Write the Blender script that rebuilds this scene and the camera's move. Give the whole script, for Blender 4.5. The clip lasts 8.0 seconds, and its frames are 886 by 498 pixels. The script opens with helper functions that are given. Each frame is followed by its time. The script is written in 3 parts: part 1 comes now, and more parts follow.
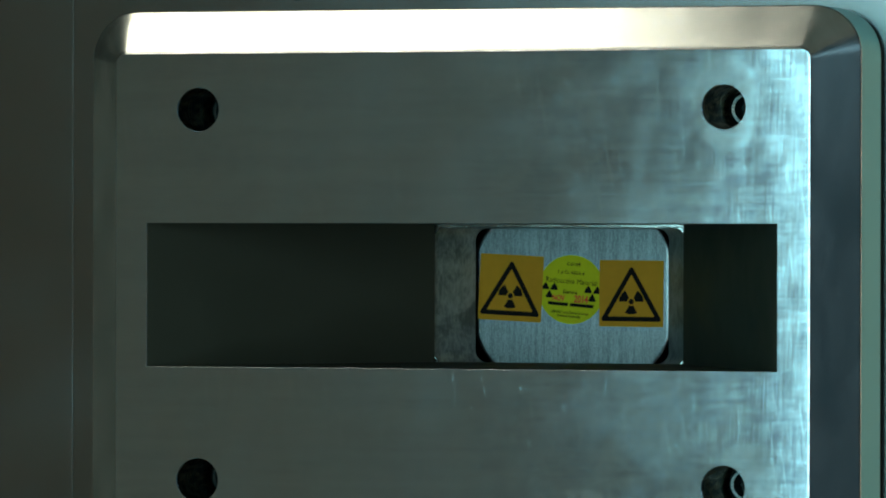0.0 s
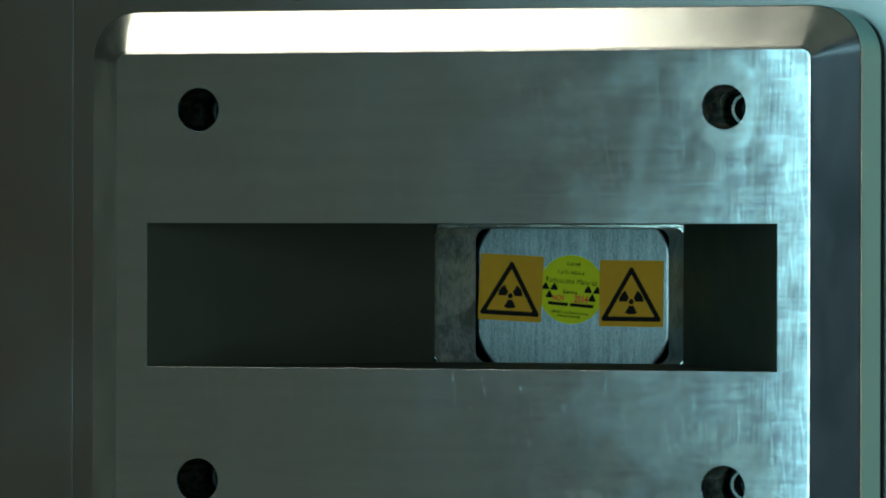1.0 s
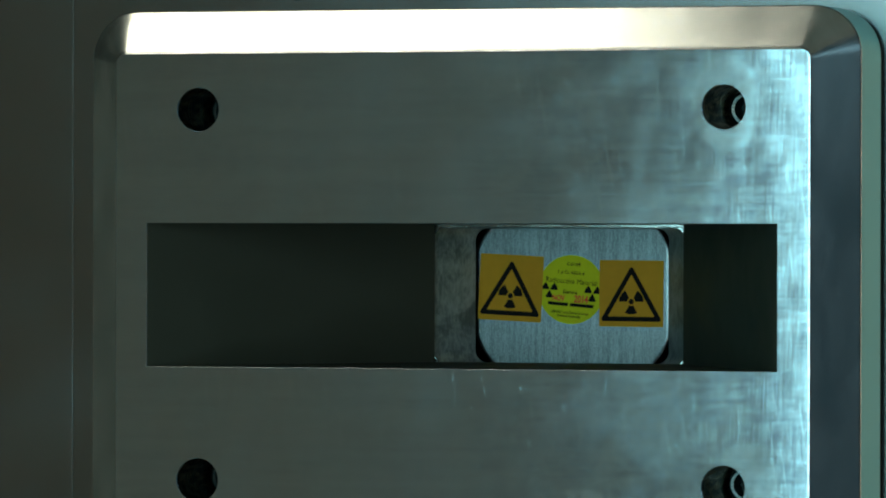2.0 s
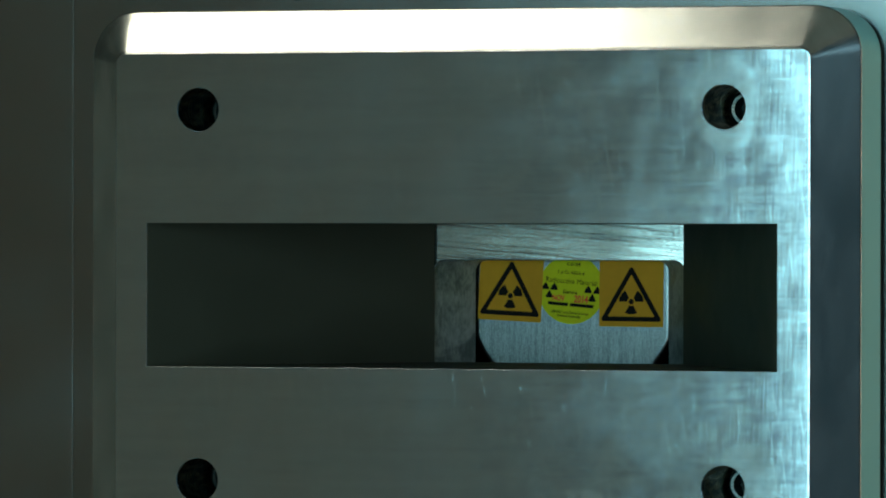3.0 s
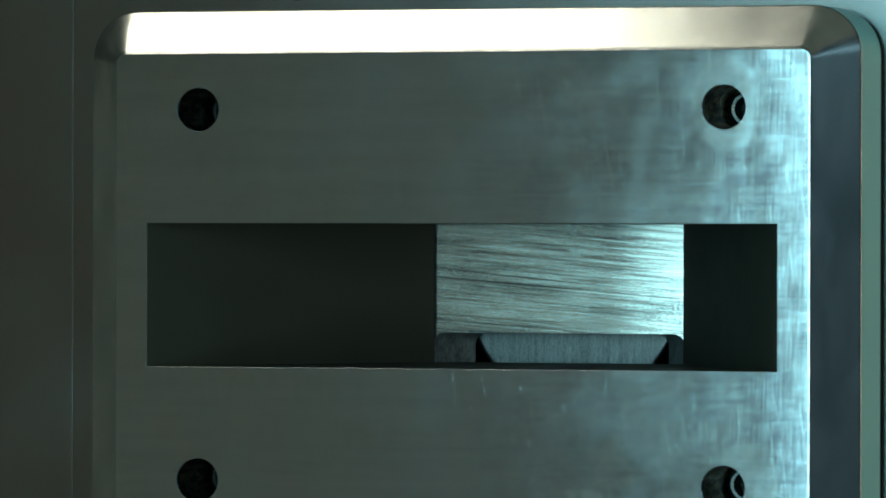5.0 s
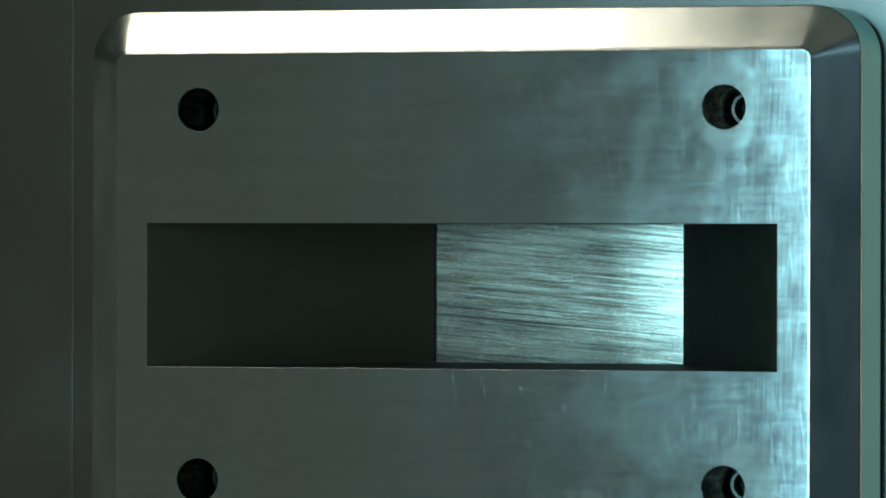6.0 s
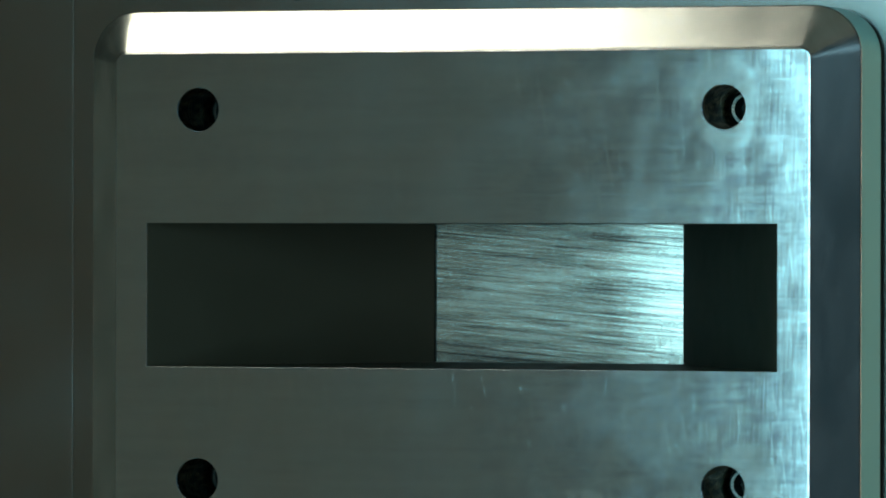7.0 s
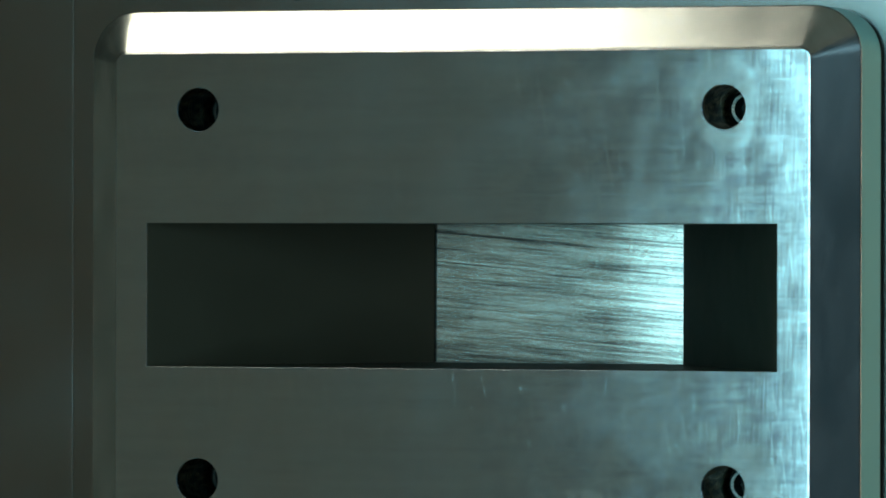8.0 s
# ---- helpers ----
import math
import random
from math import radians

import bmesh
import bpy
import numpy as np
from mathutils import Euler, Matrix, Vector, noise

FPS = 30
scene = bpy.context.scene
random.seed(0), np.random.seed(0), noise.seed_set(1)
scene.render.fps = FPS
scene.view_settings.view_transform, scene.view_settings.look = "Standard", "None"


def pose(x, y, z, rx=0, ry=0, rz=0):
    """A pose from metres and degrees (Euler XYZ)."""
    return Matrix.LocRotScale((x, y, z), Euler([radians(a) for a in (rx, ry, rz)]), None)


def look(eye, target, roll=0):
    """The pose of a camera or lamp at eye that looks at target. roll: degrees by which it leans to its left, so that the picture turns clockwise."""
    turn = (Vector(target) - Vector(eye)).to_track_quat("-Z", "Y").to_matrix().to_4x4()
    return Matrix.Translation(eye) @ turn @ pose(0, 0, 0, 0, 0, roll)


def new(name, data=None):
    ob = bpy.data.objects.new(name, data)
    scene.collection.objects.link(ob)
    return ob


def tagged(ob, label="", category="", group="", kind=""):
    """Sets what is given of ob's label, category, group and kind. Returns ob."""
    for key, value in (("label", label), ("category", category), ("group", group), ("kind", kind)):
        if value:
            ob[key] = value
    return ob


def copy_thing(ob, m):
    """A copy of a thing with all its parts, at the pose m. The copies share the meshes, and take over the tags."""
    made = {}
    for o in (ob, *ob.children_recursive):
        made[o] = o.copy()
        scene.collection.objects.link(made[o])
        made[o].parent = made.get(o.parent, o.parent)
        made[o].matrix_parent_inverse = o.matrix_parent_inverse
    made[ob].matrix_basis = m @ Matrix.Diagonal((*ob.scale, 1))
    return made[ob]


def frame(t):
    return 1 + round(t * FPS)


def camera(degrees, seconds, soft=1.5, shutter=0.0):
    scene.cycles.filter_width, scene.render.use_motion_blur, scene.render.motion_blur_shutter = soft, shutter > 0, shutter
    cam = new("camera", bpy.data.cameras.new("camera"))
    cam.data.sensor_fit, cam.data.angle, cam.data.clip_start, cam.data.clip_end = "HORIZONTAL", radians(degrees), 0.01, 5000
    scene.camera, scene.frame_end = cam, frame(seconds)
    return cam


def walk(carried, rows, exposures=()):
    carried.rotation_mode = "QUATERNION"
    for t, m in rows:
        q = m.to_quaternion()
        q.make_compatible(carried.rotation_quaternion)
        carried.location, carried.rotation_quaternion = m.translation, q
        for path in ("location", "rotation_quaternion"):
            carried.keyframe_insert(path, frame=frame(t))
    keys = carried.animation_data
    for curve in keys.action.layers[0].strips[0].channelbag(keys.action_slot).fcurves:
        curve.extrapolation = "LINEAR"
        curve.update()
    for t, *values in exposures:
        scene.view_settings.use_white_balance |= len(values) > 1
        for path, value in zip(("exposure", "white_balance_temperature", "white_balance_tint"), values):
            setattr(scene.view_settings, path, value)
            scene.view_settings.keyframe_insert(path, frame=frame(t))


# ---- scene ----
# ---- camera: stands still, aimed through the plate's slot ----
Z0 = 1.25                      # height of the slot's centre over the floor
cam = camera(8.514, 8.0, soft=1.9)
EYE = (0.62722, -1.93744, Z0 + 0.01734)
AIM = (0.00687, -0.03608, Z0 + 0.01616)
walk(cam, [(0.0, look(EYE, AIM, 0.14)), (8.0, look(EYE, AIM, 0.14))])

# ---- light ----
world = bpy.data.worlds.new("sky")
scene.world = world
world.use_nodes = True
wn = world.node_tree
sky = wn.nodes.new("ShaderNodeTexSky")
sky.sky_type, sky.sun_disc = "NISHITA", False
sky.sun_elevation, sky.sun_rotation = radians(35), radians(200)
wn.links.new(sky.outputs[0], wn.nodes["Background"].inputs[0])
wn.nodes["Background"].inputs[1].default_value = 0.06

# the second opening is an unseen addition, for warm fill on the stickers
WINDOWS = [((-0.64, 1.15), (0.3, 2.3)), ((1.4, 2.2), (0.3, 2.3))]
ROOM_X, ROOM_Y, ROOM_Z = (-2.3, 2.3), (-3.4, 0.046), 2.6
HIGH_WINDOW = ((-0.8, -0.4), (1.74, 1.87))   # y and z, in the east wall
LAMP_GLOW = 7.5


def high_window_light(energy, colour):
    """Daylight through the small high window."""
    (wy0, wy1), (wz0, wz1) = HIGH_WINDOW
    light = bpy.data.lights.new("daylight", "AREA")
    light.shape, light.size, light.size_y = "RECTANGLE", wy1 - wy0 - 0.04, wz1 - wz0 - 0.04
    light.energy, light.color = energy, colour
    y, z = (wy0 + wy1) / 2, (wz0 + wz1) / 2
    new("daylight", light).matrix_world = look((ROOM_X[1] + 0.06, y, z), (0, y, z))


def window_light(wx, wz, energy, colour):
    """Area lamp in one window's opening: daylight in the first, added warm fill in the second."""
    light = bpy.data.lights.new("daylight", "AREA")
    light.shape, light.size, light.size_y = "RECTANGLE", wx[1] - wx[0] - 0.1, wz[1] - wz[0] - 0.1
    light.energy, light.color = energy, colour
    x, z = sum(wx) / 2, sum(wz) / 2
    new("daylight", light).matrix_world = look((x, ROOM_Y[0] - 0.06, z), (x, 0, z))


window_light(*WINDOWS[0], 36.0, (0.28, 0.85, 1.0))
# added warm fill lamp, reddens the light on the stickers
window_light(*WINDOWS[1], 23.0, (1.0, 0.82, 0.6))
high_window_light(0.42, (0.4, 0.8, 1.0))


# ---- materials ----
def material(name, colour, rough, metal=0.0):
    m = bpy.data.materials.new(name)
    m.use_nodes = True
    b = m.node_tree.nodes["Principled BSDF"]
    b.inputs["Base Color"].default_value = (*colour, 1)
    b.inputs["Roughness"].default_value = rough
    b.inputs["Metallic"].default_value = metal
    return m


class Nodes:
    """Short ways to wire one material."""

    def __init__(self, m):
        self.t = m.node_tree
        self.b = self.t.nodes["Principled BSDF"]
        self.coord = self.t.nodes.new("ShaderNodeTexCoord").outputs["Object"]

    def link(self, a, b):
        self.t.links.new(a, b)

    def mapped(self, scale=(1, 1, 1), turn=(0, 0, 0), place=(0, 0, 0)):
        """Coordinates turned about the axes, then squeezed."""
        n = self.t.nodes.new("ShaderNodeMapping")
        n.vector_type = "TEXTURE"
        n.inputs["Scale"].default_value = [1 / v for v in scale]
        n.inputs["Rotation"].default_value = [radians(a) for a in turn]
        n.inputs["Location"].default_value = place
        self.link(self.coord, n.inputs["Vector"])
        return n.outputs[0]

    def noise(self, vector, scale, detail=3.0, rough=0.5, warp=0.0):
        n = self.t.nodes.new("ShaderNodeTexNoise")
        n.inputs["Scale"].default_value = scale
        n.inputs["Detail"].default_value = detail
        n.inputs["Roughness"].default_value = rough
        n.inputs["Distortion"].default_value = warp
        self.link(vector, n.inputs["Vector"])
        return n.outputs[0]

    def ramp(self, value, lo, hi, out_lo=0.0, out_hi=1.0):
        n = self.t.nodes.new("ShaderNodeMapRange")
        n.interpolation_type = "SMOOTHSTEP"
        for key, v in (("From Min", lo), ("From Max", hi), ("To Min", out_lo), ("To Max", out_hi)):
            n.inputs[key].default_value = v
        self.link(value, n.inputs["Value"])
        return n.outputs["Result"]

    def math(self, op, a, b):
        n = self.t.nodes.new("ShaderNodeMath")
        n.operation = op
        for i, v in enumerate((a, b)):
            if isinstance(v, (int, float)):
                n.inputs[i].default_value = v
            else:
                self.link(v, n.inputs[i])
        return n.outputs[0]

    def length(self, vector):
        n = self.t.nodes.new("ShaderNodeVectorMath")
        n.operation = "LENGTH"
        self.link(vector, n.inputs[0])
        return n.outputs["Value"]

    def blend(self, value, a, b):
        n = self.t.nodes.new("ShaderNodeMix")
        n.data_type = "RGBA"
        n.inputs[6].default_value, n.inputs[7].default_value = (*a, 1), (*b, 1)
        self.link(value, n.inputs[0])
        return n.outputs[2]

    def bump(self, height, strength, distance):
        n = self.t.nodes.new("ShaderNodeBump")
        n.inputs["Strength"].default_value, n.inputs["Distance"].default_value = strength, distance
        self.link(height, n.inputs["Height"])
        self.link(n.outputs[0], self.b.inputs["Normal"])

    def gloss(self, rough, colour, haze, spread, relief=None, depth=0.0):
        """Bare metal: a tight lobe with a little haze, in place of the general shader."""
        g, w = self.t.nodes.new("ShaderNodeBsdfGlossy"), self.t.nodes.new("ShaderNodeBsdfGlossy")
        g.distribution, w.distribution = "BECKMANN", "GGX"
        self.link(rough, g.inputs["Roughness"])
        self.link(self.math("ADD", rough, spread), w.inputs["Roughness"])
        both = self.t.nodes.new("ShaderNodeMixShader")
        both.inputs[0].default_value = haze
        if relief is not None:
            bump = self.t.nodes.new("ShaderNodeBump")
            bump.inputs["Strength"].default_value, bump.inputs["Distance"].default_value = 1.0, depth
            self.link(relief, bump.inputs["Height"])
        for i, node in enumerate((g, w)):
            self.link(colour, node.inputs["Color"])
            self.link(node.outputs[0], both.inputs[i + 1])
            if relief is not None:
                self.link(bump.outputs[0], node.inputs["Normal"])
        self.link(both.outputs[0], self.t.nodes["Material Output"].inputs["Surface"])

    def nick(self, x, z, long, wide, lean):
        """A scratch on a face that looks along y: 1 inside, 0 outside."""
        n = self.t.nodes.new("ShaderNodeMapping")
        n.vector_type = "TEXTURE"
        n.inputs["Location"].default_value = (x, 0, z)
        n.inputs["Rotation"].default_value = (0, radians(lean), 0)
        n.inputs["Scale"].default_value = (wide, 1000.0, long)
        self.link(self.coord, n.inputs["Vector"])
        return self.ramp(self.length(n.outputs[0]), 0.55, 1.0, 1.0, 0.0)


def milled_aluminium():
    """The cover plate: milled, scuffed, with faint upright brushing and nicks."""
    m = material("milled_aluminium", (0.62, 0.63, 0.62), 0.3, 1.0)
    n = Nodes(m)
    cloud = n.noise(n.mapped((1, 1, 1)), 24, 5, 0.6, 0.8)
    smear = n.noise(n.mapped((1, 1, 0.5), (0, 10, 0)), 85, 5, 0.6, 0.5)
    brushed = n.noise(n.mapped((1, 1, 0.035), (0, 1.5, 0)), 1500, 3, 0.6)
    across = n.noise(n.mapped((0.05, 1, 1)), 420, 3, 0.6)
    blot = n.noise(n.mapped((1.4, 1, 0.6), place=(0.3, 0, 0.1)), 130, 4, 0.6, 1.2)
    rough = n.math("ADD", n.ramp(cloud, 0.3, 0.7, 0.15, 0.18), n.ramp(smear, 0.35, 0.75, -0.008, 0.014))
    rough = n.math("ADD", rough, n.ramp(brushed, 0.35, 0.7, -0.003, 0.005))
    rough = n.math("ADD", rough, n.ramp(across, 0.4, 0.7, -0.003, 0.005))
    rough = n.math("ADD", rough, n.ramp(blot, 0.5, 0.72, 0.0, 0.016))
    marks = None
    dice = random.Random(11)
    fine = [(dice.triangular(0.03, 0.121, 0.1), dice.uniform(-0.08, 0.08), dice.uniform(0.003, 0.012), dice.uniform(0.00012, 0.00026), dice.choice((0, 3, -8, 45, 90)) + dice.gauss(0, 8)) for _ in range(46)]
    for mark in NICKS + [f for f in fine if abs(f[1]) > 0.035]:
        one = n.math("MULTIPLY", n.nick(*mark), 0.35 if mark[2] > 0.01 or mark[1] > 0.05 else 0.42 if mark in fine else 1.0)
        marks = one if marks is None else n.math("MAXIMUM", marks, one)
    rough = n.math("ADD", rough, n.math("MULTIPLY", marks, 0.06))
    # the face is rubbed bright towards one end
    parted = n.t.nodes.new("ShaderNodeSeparateXYZ")
    n.link(n.coord, parted.inputs[0])
    rubbed = n.ramp(parted.outputs[0], -0.02, 0.11, 0.18, 1.0)
    worn = n.ramp(parted.outputs[0], 0.055, 0.115)
    # wiped smudges, small crisp patches and streaks in both directions
    smudge = n.noise(n.mapped((1, 1, 0.6), (0, 12, 0), (0.23, 0, 0.44)), 60, 7, 0.68, 0.6)
    patch = n.noise(n.mapped((0.7, 1, 1.2), (0, -8, 0), (0.7, 0, 0.1)), 190, 5, 0.7, 0.9)
    weft = n.noise(n.mapped((0.06, 1, 1)), 700, 3, 0.6)
    strokes = n.noise(n.mapped((1, 1, 0.055), (0, -7, 0), (0.1, 0, 0.3)), 620, 2, 0.5)
    lanes = n.noise(n.mapped((0.03, 1, 1), place=(0.5, 0, 0.2)), 130, 3, 0.5)
    tone = n.math("ADD", n.math("MULTIPLY", n.ramp(smudge, 0.35, 0.64, -0.13, 0.11), rubbed), n.math("MULTIPLY", n.ramp(patch, 0.4, 0.62, -0.1, 0.11), rubbed))
    tone = n.math("ADD", tone, 0.58)
    tone = n.math("ADD", tone, n.math("MULTIPLY", n.ramp(brushed, 0.3, 0.7, -0.17, 0.2), n.math("MULTIPLY", rubbed, n.math("ADD", n.math("MULTIPLY", worn, 0.75), 0.25))))
    tone = n.math("ADD", tone, n.math("MULTIPLY", n.ramp(weft, 0.35, 0.7, -0.1, 0.13), rubbed))
    tone = n.math("ADD", tone, n.math("MULTIPLY", n.ramp(strokes, 0.6, 0.7, 0.0, 0.32), rubbed))
    tone = n.math("ADD", tone, n.ramp(lanes, 0.35, 0.65, -0.04, 0.04))
    # lighter ovals round the right-hand bores, and a faint square of old glue
    for x, z, r in ((0.0955, 0.0655, 0.0128), (0.103, -0.0625, 0.0115)):
        halo = n.t.nodes.new("ShaderNodeMapping")
        halo.vector_type = "TEXTURE"
        halo.inputs["Location"].default_value, halo.inputs["Scale"].default_value = (x, 0, z), (r, 1000.0, r * 1.35)
        n.link(n.coord, halo.inputs["Vector"])
        tone = n.math("ADD", tone, n.math("MULTIPLY", n.ramp(n.length(halo.outputs[0]), 0.86, 1.02, 1.0, 0.0), 0.26))
    glue = n.math("MULTIPLY", n.math("MULTIPLY", n.ramp(parted.outputs[0], 0.0388, 0.0396), n.ramp(parted.outputs[0], 0.0522, 0.053, 1.0, 0.0)), n.ramp(parted.outputs[2], -0.0662, -0.0654, 1.0, 0.0))
    tone = n.math("ADD", tone, n.math("MULTIPLY", glue, n.ramp(patch, 0.35, 0.6, 0.05, 0.3)))
    tone = n.math("ADD", tone, n.math("MULTIPLY", marks, 0.32))
    scuff = n.noise(n.mapped((1, 1, 0.7), (0, 20, 0)), 45, 4, 0.5)
    hatch = n.noise(n.mapped((1, 1, 0.12), (0, 4, 0)), 420, 4, 0.6)
    relief = n.math("ADD", n.math("MULTIPLY", scuff, 0.11), n.math("ADD", n.math("MULTIPLY", brushed, 0.012), n.math("ADD", n.math("MULTIPLY", hatch, 0.03), n.math("MULTIPLY", weft, 0.008))))
    # the polished face rolls off towards its outer edge, sooner at the top
    lobes = n.ramp(n.noise(n.mapped((1, 1, 1), place=(0.05, 0, 0.02)), 32, 2, 0.5), 0.3, 0.7, -0.006, 0.006)
    along = n.math("ADD", n.math("ADD", parted.outputs[0], lobes), n.math("MULTIPLY", parted.outputs[2], 0.32))
    off = n.math("MAXIMUM", n.math("SUBTRACT", along, 0.074), 0.0)
    rim = n.math("MAXIMUM", n.math("SUBTRACT", parted.outputs[0], 0.107), 0.0)
    relief = n.math("SUBTRACT", relief, n.math("MULTIPLY", n.math("MULTIPLY", off, off), 1650.0))
    relief = n.math("SUBTRACT", relief, n.math("MULTIPLY", n.math("MULTIPLY", rim, rim), 5000.0))
    n.gloss(n.math("ADD", rough, 0.018), n.blend(tone, (0.29, 0.305, 0.38), (0.84, 0.89, 0.9)), 0.1, 0.12, relief, 0.00005)
    return m


def machined_bevel():
    """Finely turned aluminium of the bevel and the bores."""
    m = material("machined_bevel", (0.66, 0.65, 0.62), 0.2, 1.0)
    n = Nodes(m)
    c = n.noise(n.mapped((1, 1, 0.45), (0, 14, 0)), 75, 5, 0.62, 0.5)
    n.link(n.ramp(c, 0.3, 0.7, 0.22, 0.265), n.b.inputs["Roughness"])
    n.link(n.blend(n.ramp(c, 0.3, 0.7), (0.55, 0.55, 0.525), (0.74, 0.73, 0.7)), n.b.inputs["Base Color"])
    return m


def brushed_aluminium(name, turn, stretch, rough_lo, rough_hi, dark, light, bump):
    m = material(name, light, 0.3, 1.0)
    n = Nodes(m)
    warp = n.mapped((1, 1, 1))
    wide = n.noise(n.mapped(stretch, turn), 200, 6, 0.66, 0.0)
    fine = n.noise(n.mapped((stretch[0] * 0.8, 1, stretch[2]), turn), 2000, 5, 0.78, 0.0)
    patch = n.noise(warp, 38, 4, 0.6, 0.5)
    both = n.math("ADD", n.math("MULTIPLY", wide, 0.3), n.math("MULTIPLY", fine, 0.7))
    grain = n.noise(n.mapped((0.5, 1, 1), turn), 1900, 2, 0.6)
    both = n.math("ADD", both, n.ramp(grain, 0.2, 0.8, -0.05, 0.05))
    rough = n.math("ADD", n.ramp(both, 0.33, 0.67, rough_lo, rough_hi), n.ramp(patch, 0.3, 0.7, -0.015, 0.015))
    colour = n.blend(n.ramp(n.math("ADD", both, n.ramp(patch, 0.3, 0.7, -0.02, 0.02)), 0.39, 0.64), dark, light)
    n.gloss(rough, colour, 0.12, 0.1, both, bump)
    return m


def ground_aluminium():
    """The shutter's face: coarse grinding lines, slightly aslant, with deep scores and speckle."""
    m = material("ground_aluminium", (0.9, 0.85, 0.8), 0.2, 1.0)
    n = Nodes(m)
    lean = (0, 4.6, 0)
    lines = n.noise(n.mapped((0.016, 1, 1), lean), 1500, 5, 0.75)
    coarse = n.noise(n.mapped((0.02, 1, 1), lean, (0.3, 0, 0.1)), 420, 3, 0.6)
    scores = n.noise(n.mapped((0.011, 1, 1), (0, 5.4, 0), (0.1, 0, 0.6)), 520, 2, 0.5)
    bands = n.noise(n.mapped((0.3, 1, 1), lean, (0.2, 0, 0.315)), 90, 4, 0.6, 0.4)
    speck = n.noise(n.mapped((0.45, 1, 1), lean), 2300, 2, 0.6)
    worn = n.noise(n.mapped((1, 1, 1), place=(0.4, 0, 0.2)), 60, 5, 0.65, 0.8)
    tone = n.math("ADD", n.ramp(lines, 0.34, 0.66, -0.36, 0.36), n.ramp(bands, 0.32, 0.68, 0.34, 0.6))
    tone = n.math("ADD", tone, n.ramp(coarse, 0.32, 0.68, -0.11, 0.11))
    tone = n.math("ADD", tone, n.ramp(speck, 0.25, 0.75, -0.28, 0.28))
    tone = n.math("ADD", tone, n.ramp(worn, 0.52, 0.7, 0.0, 0.16))
    tone = n.math("SUBTRACT", tone, n.ramp(scores, 0.62, 0.7, 0.0, 0.5))
    rough = n.math("ADD", n.ramp(lines, 0.33, 0.67, 0.165, 0.205), n.ramp(worn, 0.3, 0.7, -0.012, 0.012))
    parted = n.t.nodes.new("ShaderNodeSeparateXYZ")
    n.link(n.coord, parted.inputs[0])
    # the ground face rolls off towards one edge
    off = n.math("MAXIMUM", n.math("SUBTRACT", parted.outputs[0], 0.018), 0.0)
    relief = n.math("ADD", n.math("MULTIPLY", lines, 0.9), n.math("ADD", n.math("MULTIPLY", speck, 0.45), n.math("MULTIPLY", worn, 0.5)))
    relief = n.math("SUBTRACT", relief, n.math("MULTIPLY", n.math("MULTIPLY", off, off), 25000.0))
    n.gloss(rough, n.blend(tone, (0.13, 0.125, 0.125), (0.97, 0.89, 0.81)), 0.12, 0.1, relief, 0.00004)
    return m


def bored_metal():
    """Bore walls with drilling rings; the shade and brown reflections are painted in."""
    m = material("shaded_bore", (0.07, 0.055, 0.035), 0.3, 1.0)
    n = Nodes(m)
    c = n.noise(n.mapped((1, 0.25, 1)), 420, 4, 0.65)
    n.link(n.blend(n.ramp(c, 0.42, 0.68), (0.025, 0.022, 0.017), (0.5, 0.42, 0.25)), n.b.inputs["Base Color"])
    n.link(n.ramp(n.noise(n.mapped((0.1, 1, 0.1)), 1500, 2), 0.3, 0.7, 0.22, 0.36), n.b.inputs["Roughness"])
    return m


def pitted_steel():
    """Knurled, worn steel of the screw heads."""
    m = material("worn_steel", (0.6, 0.6, 0.57), 0.4, 1.0)
    n = Nodes(m)
    c = n.noise(n.mapped(), 1700, 3, 0.6)
    n.link(n.blend(n.ramp(c, 0.35, 0.65), (0.4, 0.4, 0.39), (0.9, 0.9, 0.88)), n.b.inputs["Base Color"])
    n.bump(c, 0.7, 0.0006)
    return m


def dull_aluminium():
    """Sawn, oxidised aluminium inside the shutter's opening."""
    m = material("dull_aluminium", (0.3, 0.31, 0.31), 0.5, 0.6)
    n = Nodes(m)
    c = n.noise(n.mapped((1, 1, 1)), 90, 6, 0.65, 0.5)
    f = n.noise(n.mapped((1, 1, 0.4)), 900, 3, 0.6)
    n.link(n.blend(n.ramp(n.math("ADD", n.math("MULTIPLY", c, 0.7), n.math("MULTIPLY", f, 0.3)), 0.35, 0.65), (0.16, 0.2, 0.205), (0.5, 0.57, 0.58)), n.b.inputs["Base Color"])
    n.link(n.ramp(c, 0.3, 0.7, 0.42, 0.55), n.b.inputs["Roughness"])
    n.bump(f, 0.15, 0.0004)
    return m


def dark_anodised():
    m = material("dark_anodised", (0.03, 0.034, 0.032), 0.45, 0.0)
    n = Nodes(m)
    c = n.noise(n.mapped(), 40, 5, 0.6)
    n.b.inputs["Specular IOR Level"].default_value = 0.2
    n.link(n.ramp(c, 0.3, 0.7, 0.55, 0.7), n.b.inputs["Roughness"])
    n.link(n.blend(c, (0.039, 0.043, 0.032), (0.054, 0.059, 0.045)), n.b.inputs["Base Color"])
    return m


